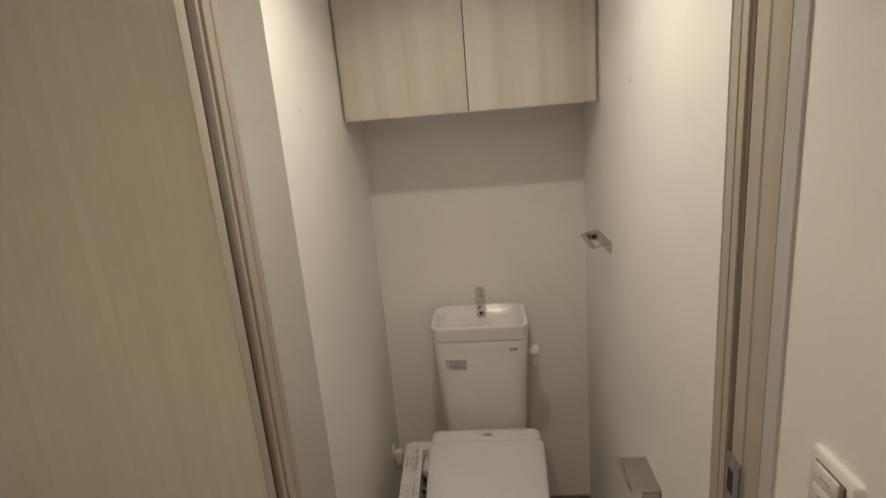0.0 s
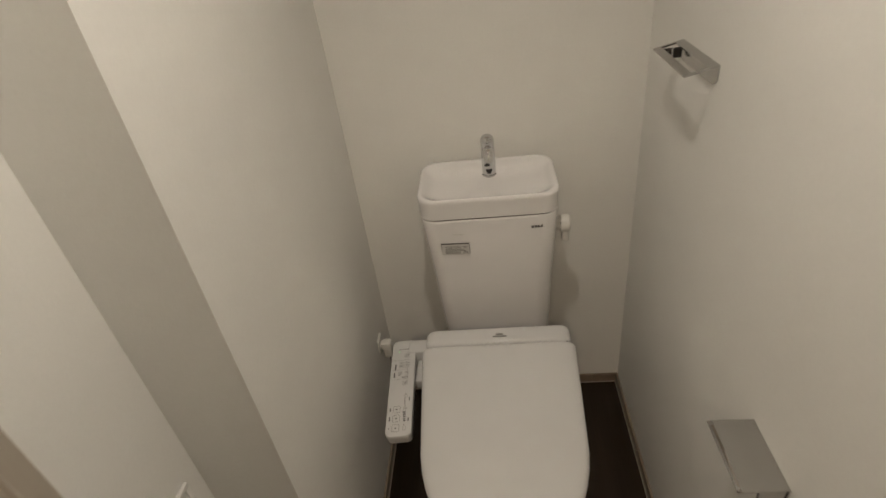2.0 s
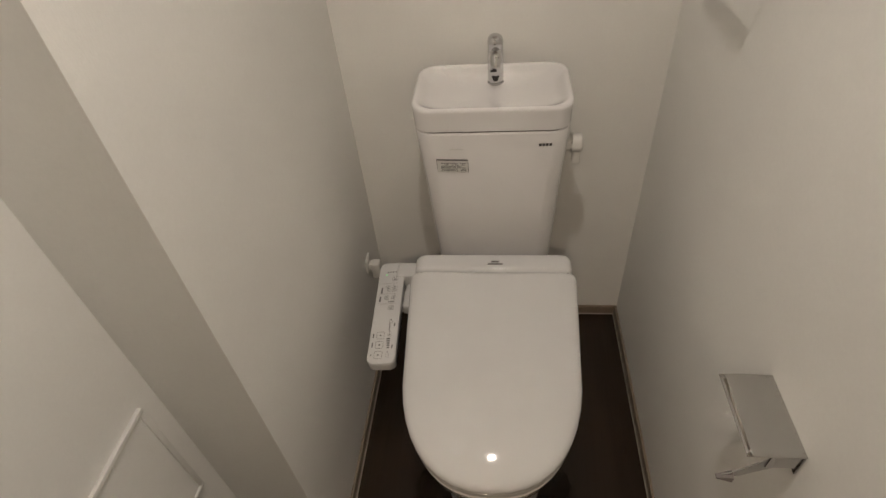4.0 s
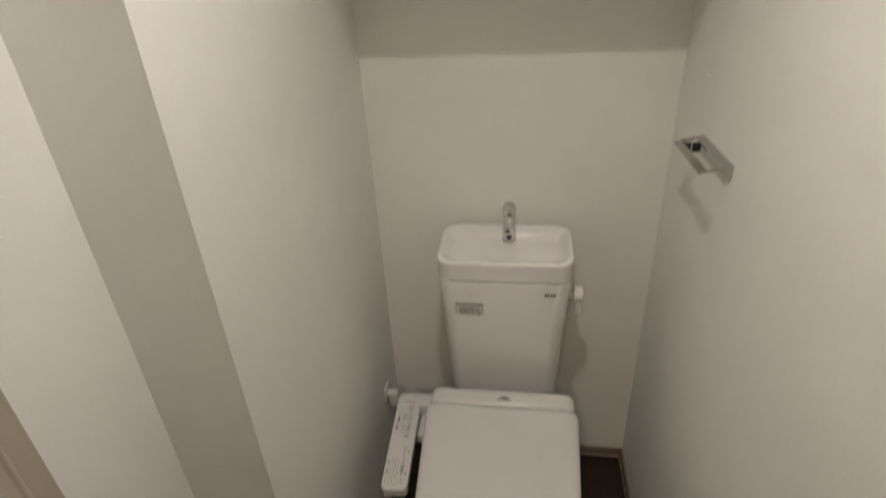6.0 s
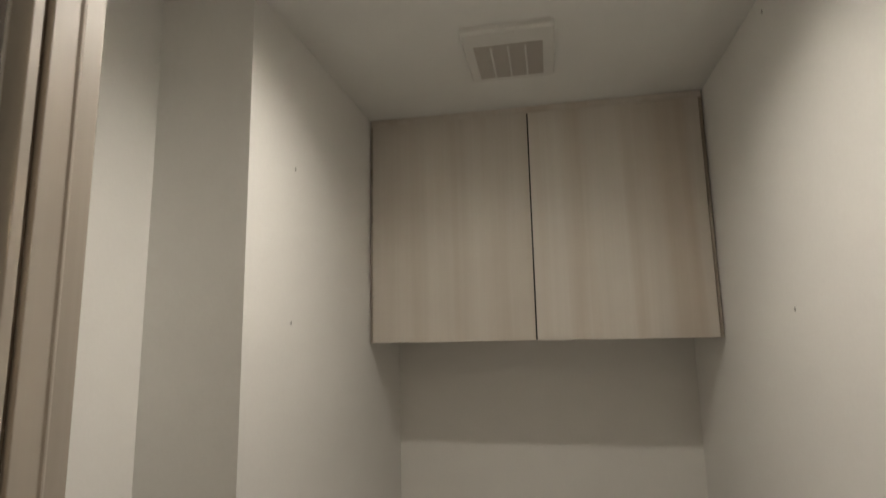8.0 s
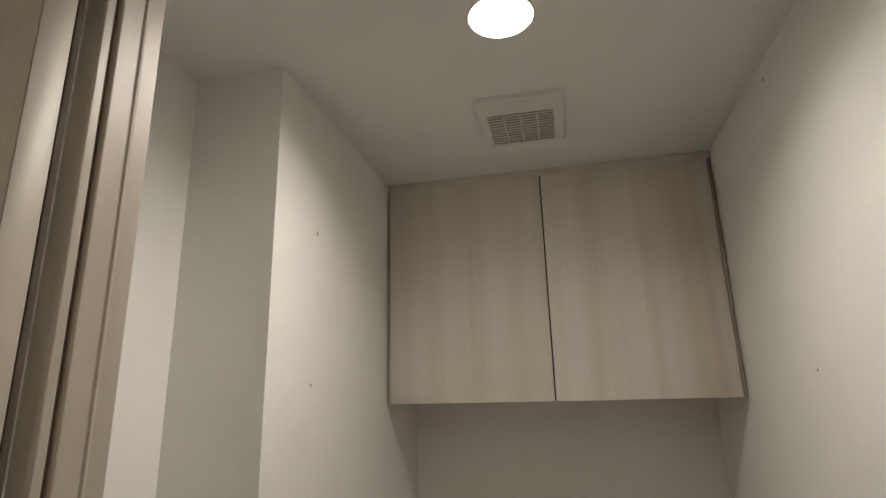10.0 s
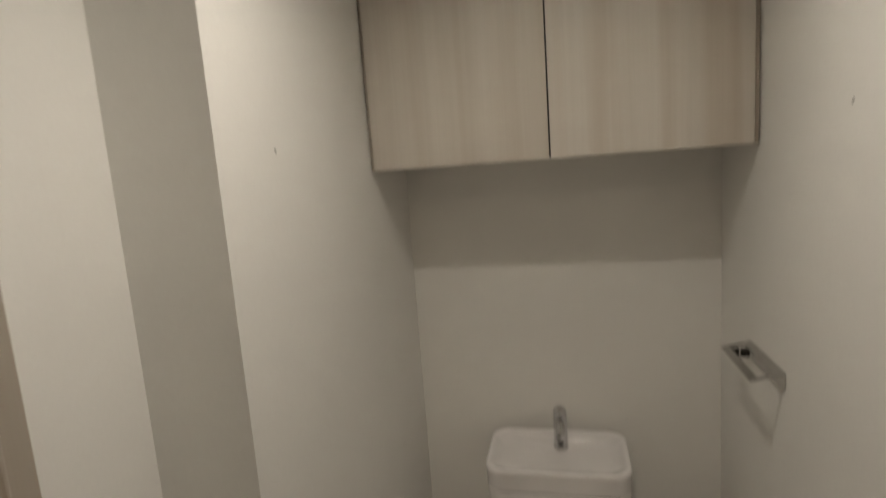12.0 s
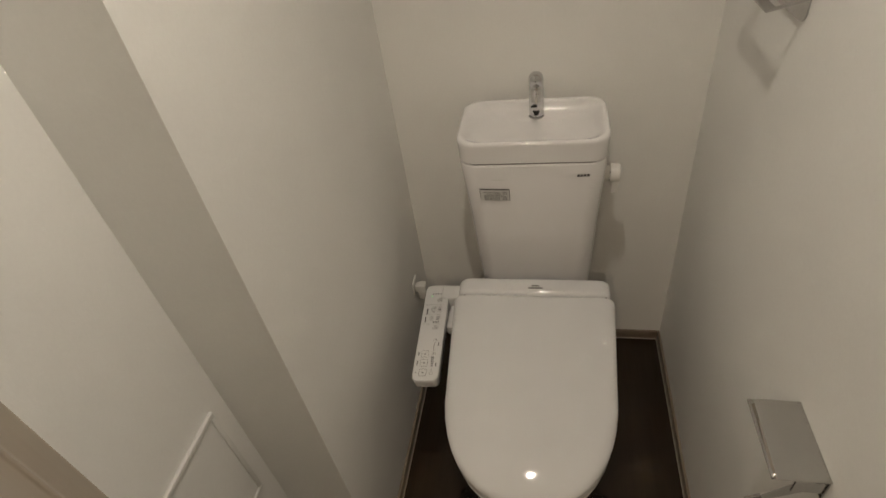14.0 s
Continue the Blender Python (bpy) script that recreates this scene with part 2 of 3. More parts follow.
def ceiling_with_hole(name, x0, x1, y0, y1, z, z1, c, r, material, label):
    """A ceiling slab with a round hole for a downlight."""
    bm = bmesh.new()
    n = 72
    inner = [(c[0] + r * math.cos(2 * math.pi * i / n), c[1] + r * math.sin(2 * math.pi * i / n)) for i in range(n)]
    outer = []
    for i in range(n):
        a = 2 * math.pi * i / n
        dx, dy = math.cos(a), math.sin(a)
        t = min(((x1 if dx > 0 else x0) - c[0]) / dx if abs(dx) > 1e-6 else 9e9, ((y1 if dy > 0 else y0) - c[1]) / dy if abs(dy) > 1e-6 else 9e9)
        outer.append((c[0] + dx * t, c[1] + dy * t))
    for cx, cy in ((x0, y0), (x1, y0), (x1, y1), (x0, y1)):
        k = min(range(n), key=lambda j: (outer[j][0] - cx) ** 2 + (outer[j][1] - cy) ** 2)
        outer[k] = (cx, cy)
    rings = [[(x, y, z1) for x, y in inner], [(x, y, z) for x, y in inner], [(x, y, z) for x, y in outer], [(x, y, z1) for x, y in outer]]
    loft(bm, rings, False, False)
    vs = list(bm.verts)
    for i in range(n):
        j = (i + 1) % n
        bm.faces.new((vs[3 * n + i], vs[3 * n + j], vs[j], vs[i]))
    return tagged(part(name, bm, material), label, kind="structure")


ceiling_with_hole("ceiling", -0.72, 0.56, DY0, 0.12, ZC, ZC + 0.12, LAMP, 0.0452, CEIL, "off-white papered ceiling of the toilet room")
ceiling_with_hole("ceiling_corridor", -1.6, 1.3, -3.4, DY1, CZ, CZ + 0.12, (-0.15, -2.35), 0.0452, CEIL, "off-white ceiling of the corridor")
structure("wall_door_west", (-1.6, -1.168, 0.0), (JL - 0.022, DY0 - 0.002, CZ), PAPER, "off-white papered wall beside the door")
structure("wall_over_door", (JL - 0.02, DY1, 2.075), (0.56, DY0 - 0.002, CZ + 0.13), PAPER, "off-white papered wall over the door")
structure("wall_door_east", (JR + 0.0245, DY1 + 0.001, 0.0), (0.56, DY0 - 0.002, 2.073), PAPER, "off-white papered wall end beside the door frame")
structure("frame_edge_trim", (0.4065, -1.276, 0.0), (0.45, DY1 + 0.010, CZ), EDGE, "grey-white edge strip between door frame and corridor wall")
structure("wall_corridor_east", (0.410, -3.4, 0.0), (0.56, -1.276, CZ), PAPER, "off-white papered corridor wall with a light switch")
structure("wall_corridor_west", (-1.6, -3.4, 0.0), (-1.45, -1.170, CZ), PAPER, "off-white papered corridor wall")
structure("wall_corridor_south", (-1.45, -3.4, 0.0), (0.43, -3.25, CZ), PAPER, "off-white papered wall at the corridor's end")


def baseboard(lo, hi, name="baseboard"):
    """A low wooden skirting with a thin pale strip along its foot."""
    ob = box(name, lo, hi, SKIRT, None, 0.0015)
    out = 0.0022
    long_x = hi[0] - lo[0] > hi[1] - lo[1]
    mx = (XL + XR) / 2
    if long_x:
        box("foot_strip", (lo[0], lo[1] - out, 0.0), (hi[0], lo[1] - 0.0002, 0.0035), PALE_STRIP, ob, 0.0006, "thin pale strip along the baseboard's foot")
    elif lo[0] < mx:
        box("foot_strip", (hi[0] + 0.0002, lo[1], 0.0), (hi[0] + out, hi[1] - 0.010, 0.0035), PALE_STRIP, ob, 0.0006, "thin pale strip along the baseboard's foot")
    else:
        box("foot_strip", (lo[0] - out, lo[1], 0.0), (lo[0] - 0.0002, hi[1] - 0.010, 0.0035), PALE_STRIP, ob, 0.0006, "thin pale strip along the baseboard's foot")
    return tagged(ob, "brown wood-grain baseboard along the wall", kind="structure")


BH, BT = 0.036, 0.007
baseboard((XL + BT, -BT, 0), (XR - BT, 0.0, BH))
baseboard((XR - BT, DY0, 0), (XR, 0.0, BH))
baseboard((XL, YC - BT, 0), (XL + BT, 0.0, BH))
baseboard((XC + BT, YC - BT, 0), (XL, YC, BH))
baseboard((XC, DY0, 0), (XC + BT, YC, BH))


# the door frame
def jamb(name, x_face, side, z1):
    """side +1: the frame stands to the right of its face. Stop, groove and rebate run up it."""
    y = DY0
    if side < 0:
        prof = [(0.000, y), (0.000, y - 0.0190), (0.0016, y - 0.0205), (0.0016, y - 0.0225), (0.000, y - 0.0240), (0.000, y - 0.0460), (-0.009, y - 0.0468), (-0.009, y - 0.0505), (-0.0025, y - 0.0512), (-0.0025, y - 0.0600), (-0.030, y - 0.0605), (-0.030, y)]
    else:
        prof = [(0.000, y), (0.000, y - 0.0235), (0.0022, y - 0.0245), (0.0022, y - 0.0258), (0.0006, y - 0.0268), (0.0006, y - 0.0440), (0.010, y - 0.0450), (0.010, y - 0.0640), (0.0008, y - 0.0650), (0.0008, y - 0.0960), (0.0030, y - 0.0990), (0.0030, DY1 + 0.012), (0.0015, DY1 + 0.010), (0.024, DY1 + 0.010), (0.024, y)]
    bm = bmesh.new()
    loft(bm, [[(x_face + a, b, 0.0) for a, b in prof], [(x_face + a, b, z1) for a, b in prof]])
    ob = part(name, bm, FRAME)
    mod = ob.modifiers.new("edge", "BEVEL")
    mod.width, mod.segments, mod.limit_method = 0.0012, 2, "ANGLE"
    return tagged(ob, "pale wood-grain door jamb", kind="structure")


west = jamb("door_frame_jamb_west", JL, -1, 2.05)
box("seal", (JL - 0.0088, DY0 - 0.0503, 0.0), (JL - 0.0050, DY0 - 0.0470, 2.048), SEAL, west, label="dark brown seal in the groove")
east = jamb("door_frame_jamb_east", JR, 1, 2.05)
box("seal", (JR + 0.0040, DY0 - 0.0560, 0.0), (JR + 0.0098, DY0 - 0.0452, 2.048), SEAL, east, label="dark brown seal in the groove")
structure("door_frame_head", (JL - 0.022, DY1, 2.05), (JR + 0.024, DY0, 2.073), FRAME, "pale wood-grain head of the door frame", 0.001)


def strike_plate():
    t = empty("strike_plate", (JR + 0.0008, -1.177, 1.012), label="small steel strike plate with dark hole in wooden door jamb", category="door hardware")
    bm = bmesh.new()
    for lo, hi in (((-0.0015, -0.022, 0.020), (0.0005, 0.022, 0.046)), ((-0.0015, -0.022, -0.046), (0.0005, 0.022, -0.020)),
                   ((-0.0015, -0.022, -0.020), (0.0005, -0.003, 0.020)), ((-0.0015, 0.015, -0.020), (0.0005, 0.022, 0.020))):
        add_box(bm, lo, hi)
    part("plate", bm, STEEL, t, "brushed steel plate")
    box("bent_lip", (-0.0038, -0.0245, -0.045), (-0.0002, -0.0222, 0.045), STEEL, t, 0.0006, "rounded steel lip on the plate's edge")
    box("latch_hole", (-0.0002, -0.003, -0.020), (0.0004, 0.015, 0.020), DARK, t, label="dark latch hole")
    for z in (-0.034, 0.034):
        bm = bmesh.new()
        tube(bm, [(-0.0024, 0, z), (0, 0, z)], 0.0035, 14)
        part("screw", bm, SATIN, t, smooth=True)
    return t


strike_plate()


def sliding_door():
    t = empty("sliding_door", (-0.302, -1.1955, 0.008), label="pale wood-grain sliding door, slid open past its frame", category="door")
    t["kind"] = "structure"
    box("leaf", (-0.80, -0.0165, 0), (0, 0.0165, 2.04), LEAF, t, 0.0012)
    box("edge_strip", (0.0002, -0.0160, 0.001), (0.0014, 0.0100, 2.038), FRAME, t, 0.0004, "darker wood-grain edge strip")
    # shade of the gap between leaf and jamb, put in as a dark strip
    box("edge_gap_shade", (0.0002, 0.0105, 0.001), (0.0022, 0.0160, 2.038), GAP_BROWN, t, 0.0005, "dark brown strip that paints the shaded gap at the leaf's edge")
    return t


sliding_door()
structure("door_rail", (-1.1, -1.216, 2.055), (JL - 0.03, -1.170, 2.073), FRAME, "pale wood cover of the sliding door's rail", 0.002)


def switch_panel():
    t = empty("light_switch", (0.410, -1.394, 1.146), label="white plastic wall switch plate with stacked rocker switches", category="light switch")
    bm = bmesh.new()
    hy, hz = 0.038, 0.060
    rings = [[(0, y, z) for y, z in rounded(hy, hz, 0.004, 4)], [(-0.006, y, z) for y, z in rounded(hy, hz, 0.004, 4)],
             [(-0.0085, y, z) for y, z in rounded(hy - 0.003, hz - 0.003, 0.004, 4)]]
    loft(bm, rings)
    part("cover_plate", bm, MATTE, t, "glossy white cover plate", True)
    # shadow gap round the rockers, painted as one dark sheet
    box("rocker_gap_shade", (-0.0094, -0.024, -0.049), (-0.0086, 0.025, 0.049), INK, t, 0.0, "dark sheet that paints the shadow gap around the rockers")
    for i in range(4):
        z = 0.0365 - i * 0.0243
        r = box("rocker", (-0.0125, -0.0165, z - 0.0112), (-0.0095, 0.0225, z + 0.0112), MATTE, t, 0.001)
        box("name_strip", (-0.0129, -0.006, z - 0.001), (-0.0126, 0.012, z + 0.0005), GREYINK, r, label="thin grey marking")
    box("side_strip", (-0.0112, -0.0235, -0.048), (-0.0095, -0.0175, 0.048), CABLE, t, 0.0008, "narrow dark strip beside the rockers")
    return t


switch_panel()


# ---- ceiling things ----
def ceiling_lamp(x, y, z):
    t = empty("ceiling_downlight", (x, y, z), label="round recessed downlight glowing warm white in the ceiling", category="ceiling light")
    bm = bmesh.new()
    n = 72
    prof = [(0.0448, 0.074), (0.0444, 0.002), (0.0448, -0.001), (0.0478, -0.001), (0.0483, 0.0)]
    loft(bm, [[(r * math.cos(2 * math.pi * i / n), r * math.sin(2 * math.pi * i / n), h) for i in range(n)] for r, h in prof], False, False)
    part("trim_ring", bm, MATTE, t, "thin white trim ring", True)
    bm = bmesh.new()
    prof = [(0.0438, 0.074), (0.0438, 0.076), (0.0438, 0.082)]
    loft(bm, [[(r * math.cos(2 * math.pi * i / n), r * math.sin(2 * math.pi * i / n), h) for i in range(n)] for r, h in prof])
    part("diffuser", bm, GLOW, t, "glowing opal diffuser", True)
    return t


ceiling_lamp(LAMP[0], LAMP[1], ZC)
ceiling_lamp(-0.15, -2.35, CZ)


def vent():
    w, d = 0.162, 0.186
    t = empty("ceiling_vent", (0.006, -0.517, ZC), 0, label="square white plastic ventilation cover with a slatted grille", category="ceiling vent")
    bm = bmesh.new()
    hx, hy = w / 2, d / 2
    gx0, gx1, gy0, gy1 = -0.062, 0.060, -0.045, 0.088
    outer = rounded(hx, hy, 0.008, 4)
    loft(bm, [[(x, y, 0) for x, y in outer], [(x, y, -0.009) for x, y in outer], [(x * 0.96, y * 0.96, -0.013) for x, y in outer]])
    part("cover", bm, MATTE, t, "white plastic cover", True)
    # no real opening: the shade between the slats is a brown sheet
    box("grille_shade", (gx0, gy0, -0.0136), (gx1, gy1 - 0.012, -0.0131), GRILLE_SHADE, t, label="flat brown sheet with the shade of the grille opening in its colour")
    for i in range(12):
        y = gy0 + 0.004 + i * (gy1 - 0.012 - gy0 - 0.008) / 11
        box("slat", (gx0, y - 0.0014, -0.0158), (gx1, y + 0.0014, -0.0138), MATTE, t, 0.0006)
    for i in range(3):
        x = gx0 + (i + 1) * (gx1 - gx0) / 4
        box("grille_bar", (x - 0.0015, gy0, -0.0170), (x + 0.0015, gy1 - 0.012, -0.0160), MATTE, t)
    box("pull_tab", (-0.012, -hy + 0.004, -0.0150), (0.012, -hy + 0.016, -0.0132), MATTE, t, 0.0, "small white pull tab")
    return t


vent()


# ---- wall cabinet ----
def wall_cabinet():
    x0, x1, y0, z0, z1 = XL + 0.002, XR - 0.002, -0.262, 1.575, 2.090
    t = empty("wall_cabinet", ((x0 + x1) / 2, 0, z0), label="pale wood-grain wall cabinet, two closed doors, above the toilet", category="cabinet")
    h = (x1 - x0) / 2
    H = z1 - z0
    bm = bmesh.new()
    add_box(bm, (-h + 0.007, y0 + 0.022, 0.003), (h - 0.007, -0.001, H + 0.014), 0.0008)
    part("body", bm, WOOD, t, "pale wood-grain cabinet box")
    mid = 0.025 - t.location.x
    box("door", (-h + 0.007, y0, 0), (mid - 0.0018, y0 + 0.019, H - 0.001), WOOD, t, 0.0008)
    box("door", (mid + 0.0018, y0, 0), (h - 0.009, y0 + 0.019, H - 0.001), WOOD, t, 0.0008)
    # black strip fills the gap and stands for its shade
    box("gap_shadow", (mid - 0.0016, y0 + 0.0025, 0.001), (mid + 0.0016, y0 + 0.0215, H - 0.002), DARK, t, 0.0, "black strip that paints the shade in the gap between the doors")
    box("filler_strip", (-h, y0 + 0.006, 0), (-h + 0.005, y0 + 0.03, H), FRAME, t, 0.0006)
    box("filler_strip", (h - 0.007, y0 + 0.006, 0), (h, y0 + 0.03, H), FRAME, t, 0.0006)
    box("top_filler", (-h, y0 + 0.006, H + 0.001), (h, y0 + 0.024, H + 0.0165), WOOD, t, 0.0006, "narrow wood-grain filler strip under the ceiling")
    return t


wall_cabinet()


# ---- toilet ----
TX = 0.009


def section(hx, y_back, y_front, z, r=0.05, n=10, cx=0.0, egg=0.0):
    """A D-shaped outline: square behind, round in front."""
    out = []
    r = min(r, hx * 0.9)
    L = y_back - y_front
    fr = hx + egg
    yc = y_front + fr
    for i in range(n + 1):
        a = radians(90 * i / n)
        out.append((cx + hx - r + r * math.cos(a), y_back - r + r * math.sin(a), z))
    for i in range(n + 1):
        a = radians(90 + 90 * i / n)
        out.append((cx - hx + r + r * math.cos(a), y_back - r + r * math.sin(a), z))
    for i in range(2 * n + 1):
        a = radians(180 + 180 * i / (2 * n))
        ca, sa = math.cos(a), math.sin(a)
        out.append((cx + hx * math.copysign(abs(ca) ** 0.86, ca), yc + fr * math.copysign(abs(sa) ** 0.94, sa), z))
    return out


def toilet():
    t = empty("toilet", (TX, 0, 0), label="white ceramic toilet, lid closed, with hand-wash basin on its tank", category="toilet")
    # bowl on its foot
    bm = bmesh.new()
    loft(bm, [section(0.122, -0.16, -0.690, 0.0, 0.04, egg=0.02), section(0.119, -0.16, -0.684, 0.03, 0.04, egg=0.02), section(0.121, -0.165, -0.692, 0.12, 0.05, egg=0.03),
              section(0.138, -0.18, -0.728, 0.22, 0.06, egg=0.04), section(0.160, -0.22, -0.768, 0.31, 0.06, egg=0.06), section(0.175, -0.27, -0.790, 0.37, 0.05, egg=0.07),
              section(0.179, -0.285, -0.797, 0.405, 0.04, egg=0.07), section(0.173, -0.288, -0.791, 0.412, 0.04, egg=0.07)])
    add_box(bm, (-0.105, -0.300, 0.10), (0.105, -0.10, 0.402), 0.03, 3)
    part("bowl", bm, CERAMIC, t, "glazed white ceramic bowl", True)
    # seat, then the lid with its edge
    bm = bmesh.new()
    loft(bm, [section(0.172, -0.335, -0.790, 0.414, 0.03, egg=0.06), section(0.179, -0.333, -0.798, 0.418, 0.03, egg=0.06), section(0.179, -0.333, -0.798, 0.429, 0.03, egg=0.06), section(0.172, -0.335, -0.790, 0.434, 0.03, egg=0.06)])
    part("seat", bm, PLASTIC, t, "white plastic seat ring", True)
    bm = bmesh.new()
    rings = []
    for inset, dz in ((0.010, -0.028), (0.002, -0.026), (0.0, -0.020), (0.0, -0.010), (0.003, -0.004), (0.009, -0.001), (0.022, 0.0015), (0.06, 0.005), (0.11, 0.0075), (0.15, 0.0085)):
        ring = section(0.180 - inset, -0.3320 - inset * 0.12, -0.806 + inset * 1.2, 0, 0.013, egg=0.06 * (1 - inset * 5))
        rings.append([(x * (1 + 0.055 * min(1.0, max(0.0, (y + 0.56) / 0.22))), y, 0.5265 + dz * (1.0 if dz > -0.015 else 0.8) + 0.115 * (y + 0.332) - 0.75 * max(0.0, -0.72 - y) ** 2 - (0.12 + 0.9 * min(0.4, max(0.0, -0.36 - y))) * x * x) for x, y, z in ring])
    loft(bm, rings)
    part("lid", bm, PLASTIC, t, "closed smooth white plastic lid", True)
    # the body of the bidet unit behind the lid
    bm = bmesh.new()

    def body_ring(inset, z, yb=-0.285, yf=-0.3312):
        pts = rounded(0.181 - inset, (yb - yf) / 2 - inset * 0.35, 0.012, 6, cy=(yb + yf) / 2 + inset * 0.25)
        return [(x, y, z - 0.0015 + (0.11 * (y + 0.285) - 0.12 * x * x if z > 0.5 else 0)) for x, y in pts]
    loft(bm, [body_ring(0.0, 0.417), body_ring(0.0, 0.500), body_ring(0.0, 0.524), body_ring(0.002, 0.532), body_ring(0.008, 0.537), body_ring(0.02, 0.539)])
    unit = part("bidet_unit", bm, PLASTIC, t, "white plastic bidet unit housing", True)
    for x in (-0.165, 0.170):
        box("hinge_mark", (x - 0.0012, -0.3330, 0.505), (x + 0.0012, -0.3290, 0.5215), INK, unit, label="tiny dark hinge slot")
    bm = bmesh.new()
    for dx, dz, w in ((0, 0.0, 0.034), (0, 0.006, 0.018)):
        add_box(bm, (0.006 + dx - w / 2, -0.316 + dz * 1.2, 0.5325 + dz * 0.1), (0.006 + dx + w / 2, -0.3135 + dz * 1.2, 0.5350 + dz * 0.1))
    part("model_mark", bm, GREYINK, unit, "small grey model marking")
    # arm and control panel
    bm = bmesh.new()
    add_box(bm, (-0.236, -0.300, 0.438), (-0.172, -0.2535, 0.4765), 0.004, 3)
    add_box(bm, (-0.214, -0.375, 0.420), (-0.170, -0.3000, 0.450), 0.006, 3)
    part("panel_arm", bm, PLASTIC, t, "white plastic arm to the control panel", True)
    control_panel(t)
    tank(t)
    # bolt covers and the water valve
    for x in (-0.125, 0.125):
        bm = bmesh.new()
        tube(bm, [(x, -0.40, 0.012), (x * 1.03, -0.40, 0.018), (x * 1.05, -0.40, 0.020)], [0.012, 0.011, 0.006], 14)
        part("bolt_cover", bm, PLASTIC, t, "small white bolt cover", True)
    return t


def control_panel(t):
    h, rows = 0.146, []
    p = new("control_panel")
    p.parent = t
    p.scale = (0.84, 1, 1)
    p.location = (-0.2440, -0.398, 0.466)
    p.rotation_euler = (radians(3.5), radians(-3), radians(2.0))
    p["label"] = "white control panel with printed buttons"
    bm = bmesh.new()
    loft(bm, [[(x * k, y * (1 - (1 - k) * 0.35), z) for x, y in rounded(0.0375, h, 0.017, 7)] for k, z in ((0.86, -0.034), (0.97, -0.028), (1.0, -0.010), (1.0, -0.004), (0.97, -0.0008), (0.90, 0.0))])
    part("housing", bm, PLASTIC, p, "white plastic housing", True)

    def outline(cx, cy, hx, hy, w, r, bm):
        a, b = rounded(hx, hy, r, 4, cx=cx, cy=cy), rounded(hx - w, hy - w, max(r - w, 0.0004), 4, cx=cx, cy=cy)
        va, vb = [bm.verts.new((x, y, 0.0004)) for x, y in a], [bm.verts.new((x, y, 0.0004)) for x, y in b]
        for i in range(len(va)):
            j = (i + 1) % len(va)
            bm.faces.new((va[i], va[j], vb[j], vb[i]))
    for y in (-0.124, -0.098, -0.073):
        bm = bmesh.new()
        outline(-0.008, y, 0.0105, 0.0095, 0.0008, 0.003, bm)
        add_box(bm, (-0.0105, y - 0.0015, 0.0002), (-0.0055, y + 0.0015, 0.0005))
        part("button", bm, INK, p, "square outlined button")
    bm = bmesh.new()
    for x, y, w, d in ((-0.027, -0.124, 0.002, 0.004), (-0.027, -0.098, 0.003, 0.012), (-0.027, -0.073, 0.003, 0.010), (0.0265, -0.103, 0.003, 0.009), (0.0265, -0.045, 0.003, 0.009),
                       (-0.024, 0.030, 0.004, 0.016), (-0.022, 0.056, 0.004, 0.018)):
        add_box(bm, (x - w / 2, y - d / 2, 0.0002), (x + w / 2, y + d / 2, 0.0005))
    for i in range(5):
        add_box(bm, (0.0125 - 0.0008 * i, -0.107 + i * 0.0058, 0.0002), (0.0190, -0.104 + i * 0.0058, 0.0005))
        add_box(bm, (0.0125, -0.060 + i * 0.0045, 0.0002), (0.0150, -0.0575 + i * 0.0045, 0.0005))
    for y in (-0.117, -0.072, -0.063, -0.030, 0.045):
        add_box(bm, (0.0145, y - 0.0012, 0.0002), (0.0170, y + 0.0012, 0.0005))
    for i in range(4):
        add_box(bm, (-0.013 + i * 0.008, 0.112, 0.0002), (-0.010 + i * 0.008, 0.116, 0.0005))
        add_box(bm, (0.000 + i * 0.005, 0.020, 0.0002), (0.003 + i * 0.005, 0.024, 0.0005))
    tagged(part("printed_marks", bm, INK, p, "fine dark printed symbols"), kind="stuff")
    for cx, cy, hx, hy in ((0.016, -0.126, 0.0045, 0.0045), (0.016, -0.036, 0.0045, 0.0045), (0.016, -0.072, 0.0045, 0.0045), (0.012, 0.092, 0.008, 0.006), (0.014, 0.062, 0.007, 0.010), (-0.004, 0.062, 0.007, 0.010), (0.014, 0.034, 0.006, 0.006), (-0.006, 0.034, 0.006, 0.006), (0.010, 0.004, 0.008, 0.006)):
        bm = bmesh.new()
        outline(cx, cy, hx, hy, 0.0006, 0.002, bm)
        for k in range(3 if hx > 0.005 else 0):
            add_box(bm, (cx - hx * 0.6, cy - hy * 0.6 + k * hy * 0.5, 0.0002), (cx + hx * 0.6, cy - hy * 0.45 + k * hy * 0.5, 0.0005))
        part("small_key", bm, INK, p)
    bm = bmesh.new()
    for y in (0.016, 0.046, 0.078):
        add_box(bm, (-0.030, y - 0.0003, 0.0002), (0.022, y + 0.0003, 0.0004))
    tagged(part("ruled_lines", bm, GREYINK, p, "thin grey ruled lines"), kind="stuff")
    box("indicator", (-0.016, 0.104, 0.0002), (-0.013, 0.107, 0.0006), GREEN, p, label="tiny lit green indicator")
    return p


